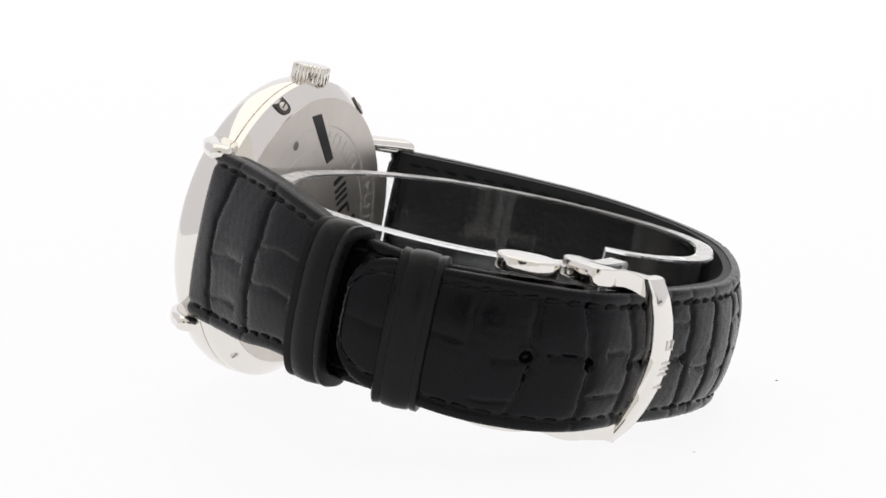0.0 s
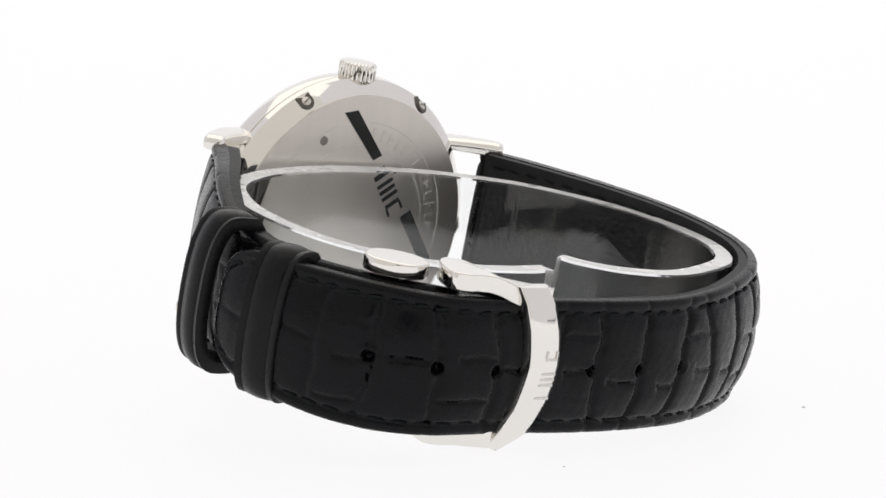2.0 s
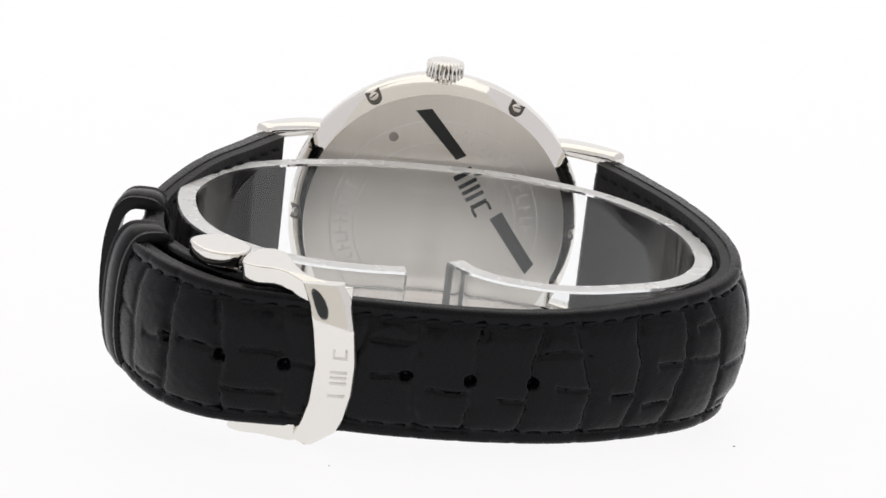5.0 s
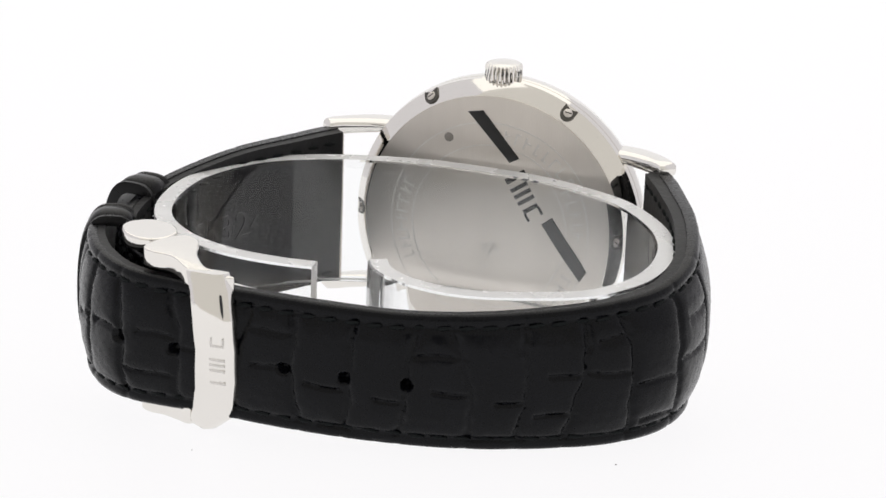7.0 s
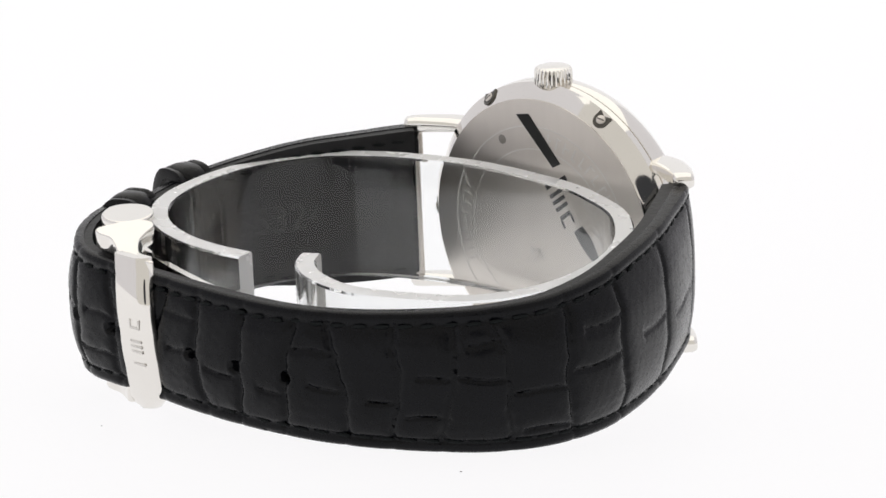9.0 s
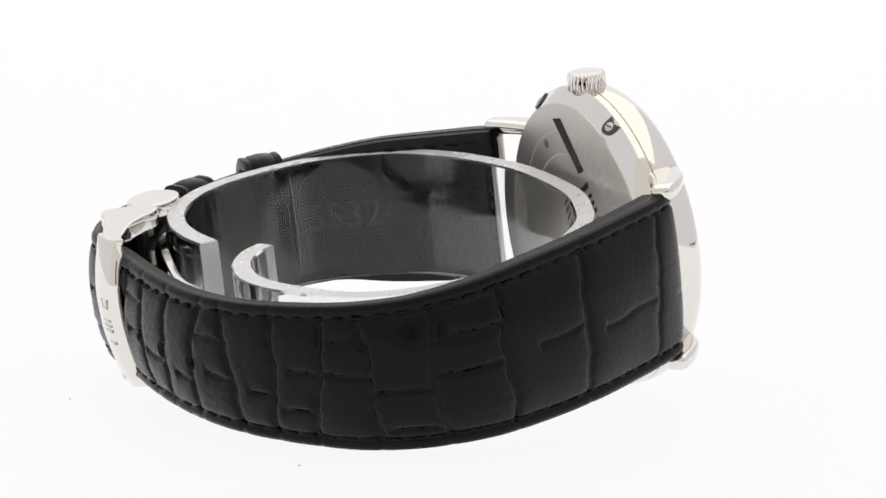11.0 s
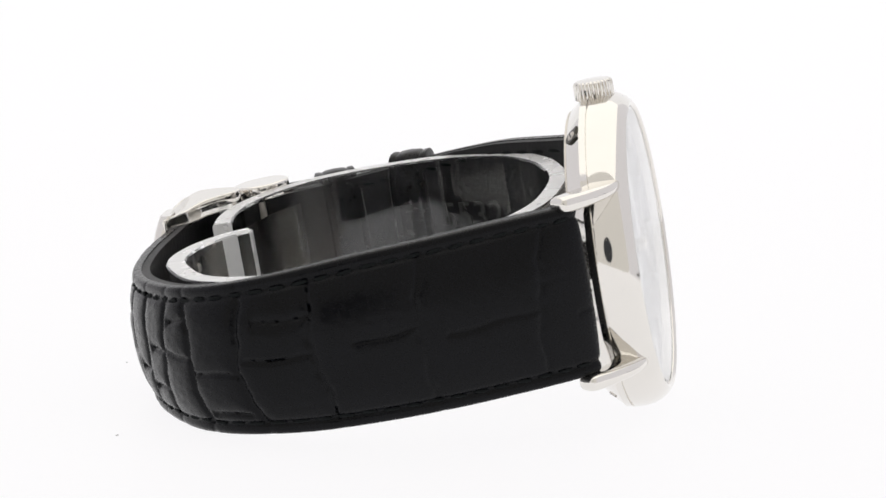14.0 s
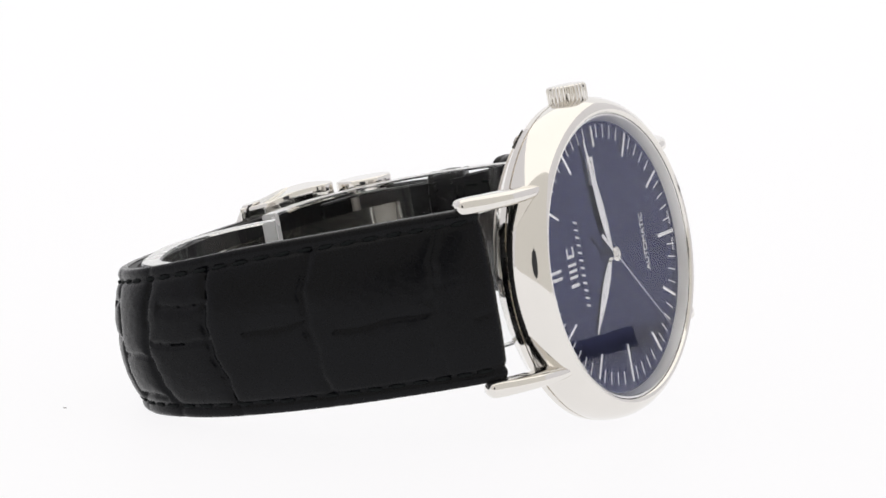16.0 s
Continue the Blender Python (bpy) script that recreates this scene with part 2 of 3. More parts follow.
# case back: a flat satin plate with etched rings and a strip of protective film
back = hang("case_back", lathe("case_back", [(0.01, -7.0), (17.95, -7.0), (17.95, -7.88), (17.8, -7.95), (0.01, -7.95)], SATIN, 128, smooth=30), watch, "satin steel case back with etched rings")
for r in (11.2, 14.3):
    hang("etched_ring", lathe("etched_ring", [(r - 0.09, -7.93), (r + 0.09, -7.93), (r + 0.09, -7.965), (r - 0.09, -7.965)], ETCH, 128, closed=True, smooth=0), back)
rng = random.Random(4)
for first, last, count in ((4, 92, 13), (100, 136, 5), (144, 158, 2), (-118, -64, 9)):
    for k in range(count):
        a = first + (last - first) * (k + 0.5) / count
        w = rng.choice((0.35, 0.5, 0.6))
        put = pose(0, 0, 0, 0, 0, a) @ mm(12.75, 0, 0)
        for x0, y0, x1, y1 in ((-0.85, -w, 0.85, -w + 0.26), (rng.choice((-0.85, 0.0, 0.6)), -w, 0.85, w)):
            x1 = x1 if y1 < 0 else x0 + 0.24
            hang("etched_mark", mesh_of("etched_mark", prism([(x0, y0), (x1, y0), (x1, y1), (x0, y1)], -7.97, -7.94, "z"), ETCH, 0), back, m=put)
for cx, cy in ((11.6, -6.5),):
    hang("dimple", lathe("dimple", [(0.01, -7.96), (0.55, -7.96), (0.7, -7.945), (0.7, -7.9)], STAIN, 20), back, m=mm(cx, cy, 0))


def strip(corners, name):
    """A flat film strip on the case back over four corners."""
    return hang(name, mesh_of(name, prism(corners, -8.02, -7.952, "z"), FILM, 0), back, "black protective film strip")


strip([(15.5, -3.9), (15.9, -1.75), (9.8, 3.5), (9.1, 2.15)], "film_strip")
strip([(1.45, 7.55), (2.6, 9.1), (-4.4, 14.35), (-5.9, 13.3)], "film_strip")
# the maker's mark between the strips, as plain bars
d = Vector((-5.9, 3.85)).normalized()
turn = math.degrees(math.atan2(d.y, d.x))
for along, across, w, h in ((0.55, 0, 0.75, 2.7), (1.95, 0, 0.55, 2.7), (2.95, 0, 0.55, 2.7), (3.95, 0, 0.55, 2.7), (5.25, 0, 0.6, 2.4), (6.1, 1.15, 1.2, 0.4), (6.1, -1.15, 1.2, 0.4)):
    c = Vector((7.85, 2.95)) + d * along + Vector((-d.y, d.x)) * across
    hang("printed_mark", mesh_of("printed_mark", prism([(-w / 2, -h / 2), (w / 2, -h / 2), (w / 2, h / 2), (-w / 2, h / 2)], -8.0, -7.952, "z"), FILM, 0), back, m=mm(c.x, c.y, 0, 0, 0, turn))
# a small punched emblem near the middle
for a, x, y in ((20, -3.4, 0.2), (-40, -2.9, 1.0), (75, -2.3, 0.1), (-15, -2.8, -0.7)):
    hang("etched_mark", mesh_of("etched_mark", prism([(-0.7, -0.12), (0.7, -0.12), (0.7, 0.12), (-0.7, 0.12)], -7.97, -7.94, "z"), ETCH, 0), back, m=mm(x, y, 0, 0, 0, a))

# six screws round the back bevel, on dark plates that paint the notches' shade
for k in range(6):
    a = 30 + 60 * k
    put = pose(0, 0, 0, 0, 0, a) @ mm(19.15, 0, -6.75, 0, 133, 0)
    n_ = [(1.15 * math.cos(t), 1.0 * math.sin(t)) for t in np.linspace(-math.pi / 2, math.pi / 2, 14)] + [(-1.05, 1.0), (-0.6, 0.0), (-1.05, -1.0)]
    notch = part("screw_notch", prism(n_, -0.3, 0.05, "z"), SHADESTEEL, watch, "screw notch, its shade painted as dark steel", m=put, smooth=0)
    hang("screw", lathe("screw", [(0.01, 0.0), (0.62, 0.0), (0.62, 0.1), (0.48, 0.2), (0.01, 0.22)], SATIN, 20), notch)
    hang("screw_slot", mesh_of("screw_slot", prism([(-0.09, -0.5), (0.09, -0.5), (0.09, 0.5), (-0.09, 0.5)], 0.2, 0.235, "z"), SHADESTEEL, 0), notch, m=pose(0, 0, 0, 0, 0, 35 * k + 20))

SEAT[0] = pose(-0.00070, -0.0003, 0) @ HEAD
# crown: a ribbed knob on a short collar
rows = []
for x, r, rib in ((18.8, 1.8, 0), (19.95, 1.8, 0), (20.0, 2.3, 0.10), (20.15, 2.52, 0.28), (22.0, 2.52, 0.28), (22.25, 2.4, 0.16), (22.4, 2.15, 0), (22.5, 1.2, 0), (22.55, 0.02, 0)):
    ang = np.linspace(0, 2 * np.pi, 26 * 8, endpoint=False)
    wave = np.clip(2.2 * np.cos(26 * ang), -1, 1)
    rr = r - rib * (0.5 - 0.5 * wave)
    rows.append(np.stack([np.full(len(ang), x), rr * np.cos(ang), -4.3 + rr * np.sin(ang)], 1))
hang("crown", grid_mesh("crown", np.array(rows), STEEL, closed_v=True, caps=True, smooth=30), watch, "ribbed polished steel crown")

# dial: set a shade squarer than the case
SEAT[0] = HEAD @ pose(0, 0, 0, -0.8, 0, 0)
dial = hang("dial", lathe("dial", [(0.01, -2.5), (17.4, -2.5), (17.4, -2.05), (17.3, -2.0), (0.01, -2.0)], BLUE, 128, smooth=8), watch, "deep blue lacquered dial")
for k in range(60):
    if k % 5 == 0:
        continue
    hang("minute_mark", mesh_of("minute_mark", prism([(-0.075, 14.65), (0.075, 14.65), (0.075, 16.3), (-0.075, 16.3)], -2.0, -1.985, "z"), WHITE, 0), dial, m=pose(0, 0, 0, 0, 0, -6 * k))


def baton(lo, hi, w=0.42):
    """An applied hour baton, roof-shaped on top."""
    h = w / 2
    bm = bmesh.new()
    a = [bm.verts.new(p) for p in ((-h, lo, -2.02), (h, lo, -2.02), (h, hi, -2.02), (-h, hi, -2.02))]
    b = [bm.verts.new(p) for p in ((-h * 0.9, lo + 0.05, -1.72), (h * 0.9, lo + 0.05, -1.72), (h * 0.9, hi - 0.05, -1.72), (-h * 0.9, hi - 0.05, -1.72))]
    c = [bm.verts.new(p) for p in ((0, lo + 0.25, -1.6), (0, hi - 0.25, -1.6))]
    for i in range(4):
        bm.faces.new((a[i], a[(i + 1) % 4], b[(i + 1) % 4], b[i]))
    bm.faces.new((b[0], b[1], c[0]))
    bm.faces.new((b[2], b[3], c[1]))
    bm.faces.new((b[1], b[2], c[1], c[0]))
    bm.faces.new((b[3], b[0], c[0], c[1]))
    bm.faces.new(a[::-1])
    return mesh_of("hour_baton", bm, SILVER, 0)


for k in range(12):
    turned = pose(0, 0, 0, 0, 0, -30 * k)
    if k == 0:
        for off in (-0.45, 0.45):
            hang("hour_baton", baton(12.6, 16.25, 0.46), dial, m=mm(off, 0, 0))
    else:
        hang("hour_baton", baton({3: 13.5, 6: 12.1, 9: 11.4}.get(k, 12.95), 16.25, 0.5 if k == 6 else 0.42), dial, m=turned)
# date window: three numbers in one upright opening
window = hang("date_window", mesh_of("date_window", prism([(9.2, -0.85), (12.6, -0.85), (12.6, 0.85), (9.2, 0.85)], -2.0, -1.975, "z"), WHITE, 0), dial, "white three-day date window", m=mm(-0.1, 1.2, 0))
for body, dy in (("8", 0.98), ("9", 0.0), ("10", -0.98)):
    hang("date_numeral", text_mesh(body, 1.1, INK, "date_numeral"), window, m=mm(10.9 + dy, 0.0, -1.96, 0, 0, 0))
hang("dial_lettering", text_mesh("AUTOMATIC", 1.28, WHITE, "dial_lettering"), dial, "white printed lettering", m=mm(0, -8.9, -1.985))
hang("dial_lettering", text_mesh("SWISS", 0.62, WHITE, "dial_lettering"), dial, "white printed lettering", m=mm(-1.75, -16.0, -1.985, 0, 0, -6))
hang("dial_lettering", text_mesh("MADE", 0.62, WHITE, "dial_lettering"), dial, "white printed lettering", m=mm(1.75, -16.0, -1.985, 0, 0, 6))
# maker's mark, as plain bars
for x, y, w, h in ((-2.0, 9.5, 0.42, 1.9), (-0.95, 9.5, 0.34, 1.9), (-0.2, 9.5, 0.34, 1.9), (0.55, 9.5, 0.34, 1.9), (1.6, 9.5, 0.38, 1.7), (2.25, 10.2, 0.9, 0.32), (2.25, 8.8, 0.9, 0.32)):
    hang("printed_mark", mesh_of("printed_mark", prism([(x - w / 2, y - h / 2), (x + w / 2, y - h / 2), (x + w / 2, y + h / 2), (x - w / 2, y + h / 2)], -2.0, -1.98, "z"), WHITE, 0), dial)
for k in range(12):
    x = -4.95 + 0.94 * k
    hang("printed_mark", mesh_of("printed_mark", prism([(x - 0.24, 6.75), (x - 0.02, 6.75), (x + 0.24, 7.6), (x + 0.02, 7.6)], -2.0, -1.98, "z"), WHITE, 0), dial)


def leaf(length, wide, tail, z, name, angle, label):
    """A leaf-shaped hand with a ridge along its middle."""
    n = 24
    left, right, mid = [], [], []
    for k in range(n + 1):
        t = k / n
        y = -tail + (length + tail) * t
        f = max(0.0, y / length)
        half = 0.12 + wide * (math.sin(math.pi * min(1, f ** 0.75)) ** 1.15 if f > 0 else 0)
        if f > 0.97:
            half *= 0.5
        left.append((-half, y, z))
        mid.append((0, y, z + 0.10))
        right.append((half, y, z))
    low = [[(x, y, z - 0.08) for x, y, _ in row] for row in (right, left)]
    rows = [left, mid, right] + low
    return hang(name, grid_mesh(name, np.array(rows).transpose(1, 0, 2), SILVER, closed_v=True, caps=True, smooth=20), watch, label, m=pose(0, 0, 0, 0, 0, angle))


leaf(11.0, 0.62, 0.6, -1.8, "hour_hand", 53.6, "polished leaf-shaped hour hand")
leaf(15.2, 0.60, 0.6, -1.55, "minute_hand", -80.2, "polished leaf-shaped minute hand")
second = part("seconds_hand", prism([(-0.28, -4.0), (0.28, -4.0), (0.2, 0), (0.07, 0.4), (0.04, 16.2), (-0.04, 16.2), (-0.07, 0.4), (-0.2, 0)], -1.16, -1.08, "z"), SILVER, watch, "slim polished seconds hand", m=pose(0, 0, 0, 0, 0, 133.3), smooth=0)
hang("hub", lathe("hub", [(0.75, -2.0), (0.75, -1.3), (0.9, -1.25), (0.9, -1.0), (0.55, -0.92), (0.5, -0.8), (0.01, -0.76)], STEEL, 32), watch, "polished hand boss")
SEAT[0] = HEAD
glass = hang("crystal", lathe("crystal", [(0.01, -0.57), (17.6, -0.57), (17.68, -0.54), (17.68, -0.47), (17.62, -0.42), (0.01, -0.42)], SAPPHIRE, 128, smooth=8), watch, "clear flat watch crystal")
glass.visible_shadow = False


# ---------------------------------------------------------------- strap
SEAT[0] = Matrix.Identity(4)


def scale_relief(s, x, seed, marks):
    """Alligator hide: creases run across the strap at the marks, and each field between two is parted lengthways by a crease or two."""
    g = np.random.RandomState(seed)
    wob = 0.22 * np.sin(x * 0.55 + 0.12 * s) + 0.12 * np.sin(1.3 * x - 0.3 * s) + 0.06 * np.sin(2.9 * x + s)
    q = s + wob
    near = np.full(s.shape, 9.0)
    along = np.full(s.shape, 9.0)
    for a in marks:
        lean = g.uniform(-0.17, 0.17)
        bow = g.uniform(-0.016, 0.016)
        fade = 1 + g.uniform(0, 0.9) * np.clip(np.sin(0.45 * x + g.uniform(0, 6)), 0, 1)
        near = np.minimum(near, np.abs(q - a - lean * x - bow * x * x) * fade / g.uniform(0.8, 1.25))
    edges = [-9.0, *marks, 1e3]
    for a, b in zip(edges[:-1], edges[1:]):
        inside = (q > a) & (q < b)
        first = g.uniform(-2.6, 1.4)
        for c in (first, first + g.choice([-5.2, 4.6, 30.0])):
            slope = g.uniform(-0.08, 0.08)
            bend = 0.16 * np.sin(0.8 * s + 5 * g.rand())
            reach = g.uniform(0.6, 1.0)
            d = np.abs(x - c - slope * (q - a) - bend) * 0.85
            d = np.where(inside & (q - a < reach * (min(b, a + 14) - a)), d, 9.0)
            along = np.minimum(along, d)
    near = np.minimum(near, along * 1.5 + 0.16)
    crease = np.exp(-(near / 0.42) ** 2)
    puff = 1 - (1 - np.clip(near / 2.6, 0, 1)) ** 2
    wrinkle = 0.02 * np.sin(4.3 * x + 0.5 * np.sin(0.35 * s)) * np.clip(np.sin(0.31 * s + 0.4 * x + seed), 0, 1) ** 2 + 0.02 * np.sin(3.1 * s + 2.0 * np.sin(0.9 * x)) * np.sin(2.3 * x + 0.7 * s)
    return 0.55 * (1 - crease) + 0.45 * puff + wrinkle


def strap(name, rows, label, seed, scales, holes=()):
    """rows: y, z of the outer edge line, thickness, half width, sideways shift, padding, scale depth."""
    path = spline(rows, 0.25)
    s, t, nrm = frames(path)
    nu = 96
    u = np.sin(np.linspace(-1, 1, nu) * math.pi / 2) * 0.35 + np.linspace(-1, 1, nu) * 0.65
    y, z, th, hw, xc, pad, depth = (path[:, k][:, None] for k in range(7))
    x = xc + hw * u[None, :]
    S = np.repeat(s[:, None], nu, 1)
    edge = (hw - np.abs(hw * u[None, :]))
    dome = pad * np.clip(1 - (np.abs(u[None, :]) / 0.86) ** 2.6, 0, 1)
    lip = -0.35 * np.clip(1 - edge / 0.7, 0, 1) ** 2
    groove = -0.22 * np.exp(-((edge - 1.5) / 0.35) ** 2)
    fold = scale_relief(S, x - xc, seed, scales)
    inset = np.clip((edge - 0.6) / 1.6, 0.25, 1)
    h = dome + lip + groove + 1.15 * depth * inset * (fold - 1)
    for hs, hx in holes:
        rr = np.hypot(S - hs, x - hx)
        h = h - 1.1 * np.clip(1 - (rr / 0.78) ** 3, 0, 1) + 0.08 * np.exp(-((rr - 1.0) / 0.3) ** 2)
    ends = np.minimum(s, s[-1] - s)[:, None]
    h = h - 0.5 * np.clip(1 - ends / 0.9, 0, 1) ** 2
    outer = np.stack([x, y + nrm[:, :1] * h, z + nrm[:, 1:] * h], 2)
    hide = [outer[:, :1] * 0 + np.stack([x[:, :1], y - nrm[:, :1] * th * 0.55, z - nrm[:, 1:] * th * 0.55], 2), outer,
            np.stack([x[:, -1:], y - nrm[:, :1] * th * 0.55, z - nrm[:, 1:] * th * 0.55], 2)]
    hide = np.concatenate(hide, 1)
    ob = hang(name, grid_mesh(name, hide, LEATHER, caps=True, smooth=80, closed_v=True), watch, label)
    ul = np.linspace(-1, 1, 10)[None, :]
    xl = xc + (hw - 0.12) * ul
    lo = np.stack([xl, y - nrm[:, :1] * th + 0 * xl, z - nrm[:, 1:] * th + 0 * xl], 2)
    hi = np.stack([xl, y - nrm[:, :1] * (th * 0.56) + 0 * xl, z - nrm[:, 1:] * (th * 0.56) + 0 * xl], 2)[:, ::-1]
    hang("lining", grid_mesh("lining", np.concatenate([lo, hi], 1)[::2], LINING, caps=True, closed_v=True, smooth=40), ob, "smooth black lining leather")
    return ob, path, s, t, nrm, outer


def stitch_mesh(length):
    bm = bmesh.new()
    bmesh.ops.create_uvsphere(bm, u_segments=8, v_segments=6, radius=1)
    bmesh.ops.scale(bm, vec=(0.26, length / 2, 0.22), verts=bm.verts)
    return mesh_of("stitch", bm, THREAD, 180)


STITCH = stitch_mesh(2.1)


def stitches(ob, built, lo, hi, seed, inside=False):
    """Two rows of saddle stitches, one along each edge."""
    _, path, s, t, nrm, outer = built
    g = random.Random(seed)
    for side in (-1, 1):
        at = lo
        while at < hi:
            k = int(np.searchsorted(s, at))
            k = min(k, len(s) - 2)
            hw, xc = path[k, 3], path[k, 4]
            x = xc + side * (hw - 1.5)
            col = int(np.argmin(abs(outer[k, :, 0] - x)))
            p = outer[k, col]
            o = Vector((0, *nrm[k]))
            d = Vector((0, *t[k]))
            a = d.cross(o)
            m = Matrix((a, d, o)).transposed().to_4x4()
            m.translation = (Vector(p) + o * 0.05) / 1000
            if inside:
                m.translation = Vector((x, path[k, 0] - (path[k, 2] + 0.05) * o.y, path[k, 1] - (path[k, 2] + 0.05) * o.z)) / 1000
            hang("stitch", STITCH, ob, m=m @ pose(0, 0, 0, g.uniform(-3, 3), 0, 5 * side + g.uniform(-3, 3)))
            at += 2.75


#      y      z     thick half shift pad scales
LONG = [
    (21.2, -5.5, 2.6, 10.4, 0.0, 0.1, 0.05),
    (23.2, -5.0, 3.3, 10.45, 0.0, 0.4, 0.05),
    (25.8, -8.2, 3.6, 10.5, 0.0, 0.9, 0.22),
    (29.0, -14.2, 3.4, 10.5, 0.0, 1.5, 0.32),
    (32.6, -21.5, 3.2, 10.4, 0.0, 1.8, 0.38),
    (35.6, -30.0, 3.0, 10.2, 0.0, 1.9, 0.38),
    (37.3, -38.0, 2.8, 9.8, -0.1, 1.9, 0.52),
    (36.6, -46.0, 2.7, 9.3, -0.2, 1.9, 0.52),
    (32.8, -52.4, 2.6, 9.0, -0.4, 1.6, 0.52),
    (26.8, -57.4, 2.5, 8.7, -0.6, 1.4, 0.52),
    (18.5, -62.1, 2.4, 8.4, -0.8, 1.3, 0.52),
    (9.5, -65.0, 2.4, 8.2, -0.9, 1.3, 0.52),
    (-1.3, -66.3, 2.5, 8.2, -0.9, 1.1, 0.50),
    (-12.0, -66.3, 2.4, 8.2, -0.9, 0.9, 0.42),
    (-20.0, -66.4, 2.4, 8.2, -0.9, 1.0, 0.45),
    (-26.3, -65.1, 2.4, 8.4, -1.1, 1.2, 0.50),
    (-31.9, -61.0, 2.4, 8.6, -1.3, 1.1, 0.50),
    (-36.1, -55.3, 2.3, 8.5, -1.3, 1.0, 0.26),
    (-39.0, -48.6, 2.2, 8.0, -1.1, 0.9, 0.22),
    (-39.9, -44.4, 2.0, 7.6, -1.0, 0.8, 0.2),
    (-40.3, -41.6, 1.9, 6.2, -0.9, 0.5, 0.1),
    (-40.4, -40.0, 1.8, 3.8, -0.8, 0.2, 0.05),
]
SHORT = [
    (-21.6, -7.4, 2.4, 10.3, 0.0, 0.1, 0.05),
    (-23.0, -7.2, 3.2, 10.4, 0.0, 0.4, 0.15),
    (-24.6, -9.6, 3.5, 10.5, 0.0, 0.8, 0.30),
    (-27.5, -15.0, 3.3, 10.4, 0.0, 1.2, 0.42),
    (-31.2, -21.3, 3.0, 10.1, 0.0, 1.4, 0.45),
    (-34.3, -27.4, 2.8, 9.3, 0.0, 1.4, 0.28),
    (-36.8, -34.0, 2.6, 8.8, -0.5, 1.1, 0.25),
    (-37.2, -41.0, 2.4, 8.5, -0.9, 0.8, 0.2),
    (-35.8, -47.5, 2.2, 8.3, -1.2, 0.5, 0.15),
    (-32.0, -53.8, 2.0, 8.1, -1.0, 0.3, 0.12),
    (-27.0, -58.8, 1.9, 7.6, -0.4, 0.2, 0.1),
    (-21.5, -61.6, 1.8, 7.4, -0.4, 0.1, 0.1),
]


def nearest(path, y, z):
    p = spline(path, 0.36)
    s, _, _ = frames(p)
    return float(s[int(np.argmin(np.hypot(p[:, 0] - y, p[:, 1] - z)))])


HOLES = [(nearest(LONG, y, z), -1.0) for y, z in ((11.2, -66), (3.4, -66.5), (-4.0, -66.5), (-18.6, -66), (-25.7, -64.6), (-31.8, -60.2))]
long_strap = strap("long_strap", LONG, "black alligator leather strap with punched holes", 11, [9.0, 24.0, 36.5, 45.5, 52.5, 59.0, 65.5, 72.4, 79.6, 86.4, 93.6, 101.0, 108.6, 116.5, 124.0, 131.0, 138.0], HOLES)
short_strap = strap("short_strap", SHORT, "black alligator leather strap beneath the overlapping end", 23, [7.0, 19.5, 33.0, 41.0, 46.0, 50.0, 55.0, 60.0])
stitches(long_strap[0], long_strap, 4.0, long_strap[2][-1] - 2.5, 5)
stitches(short_strap[0], short_strap, 4.0, short_strap[2][-1] - 8, 6)
stitches(long_strap[0], long_strap, 5.0, 60.0, 7, True)
stitches(short_strap[0], short_strap, 5.0, 42.0, 8, True)
# stamped figures on the short strap's lining
k = int(np.searchsorted(short_strap[2], nearest(SHORT, -34.0, -25.0)))
o, d = Vector((0, *short_strap[4][k])), Vector((0, *short_strap[3][k]))
m = Matrix((-d, Vector((1, 0, 0)), -o)).transposed().to_4x4()
p = short_strap[1][k]
m.translation = Vector((0.0, p[0] - (p[2] + 0.25) * o.y, p[1] - (p[2] + 0.25) * o.z)) / 1000
hang("stamped_figures", text_mesh("55324", 5.4, PALE, "stamped_figures"), short_strap[0], "pale stamped figures", m=m)


for x, y, w, h in ((12.4, 2.6, 0.35, 2.2), (13.3, 3.2, 0.9, 0.3), (12.5, -0.6, 0.35, 1.6), (12.7, -3.0, 0.7, 0.5)):
    hang("stamped_mark", mesh_of("stamped_mark", prism([(x - w / 2, y - h / 2), (x + w / 2, y - h / 2), (x + w / 2, y + h / 2), (x - w / 2, y + h / 2)], 0, 0.06, "z"), PALE, 0), short_strap[0], "pale stamped marks", m=m)


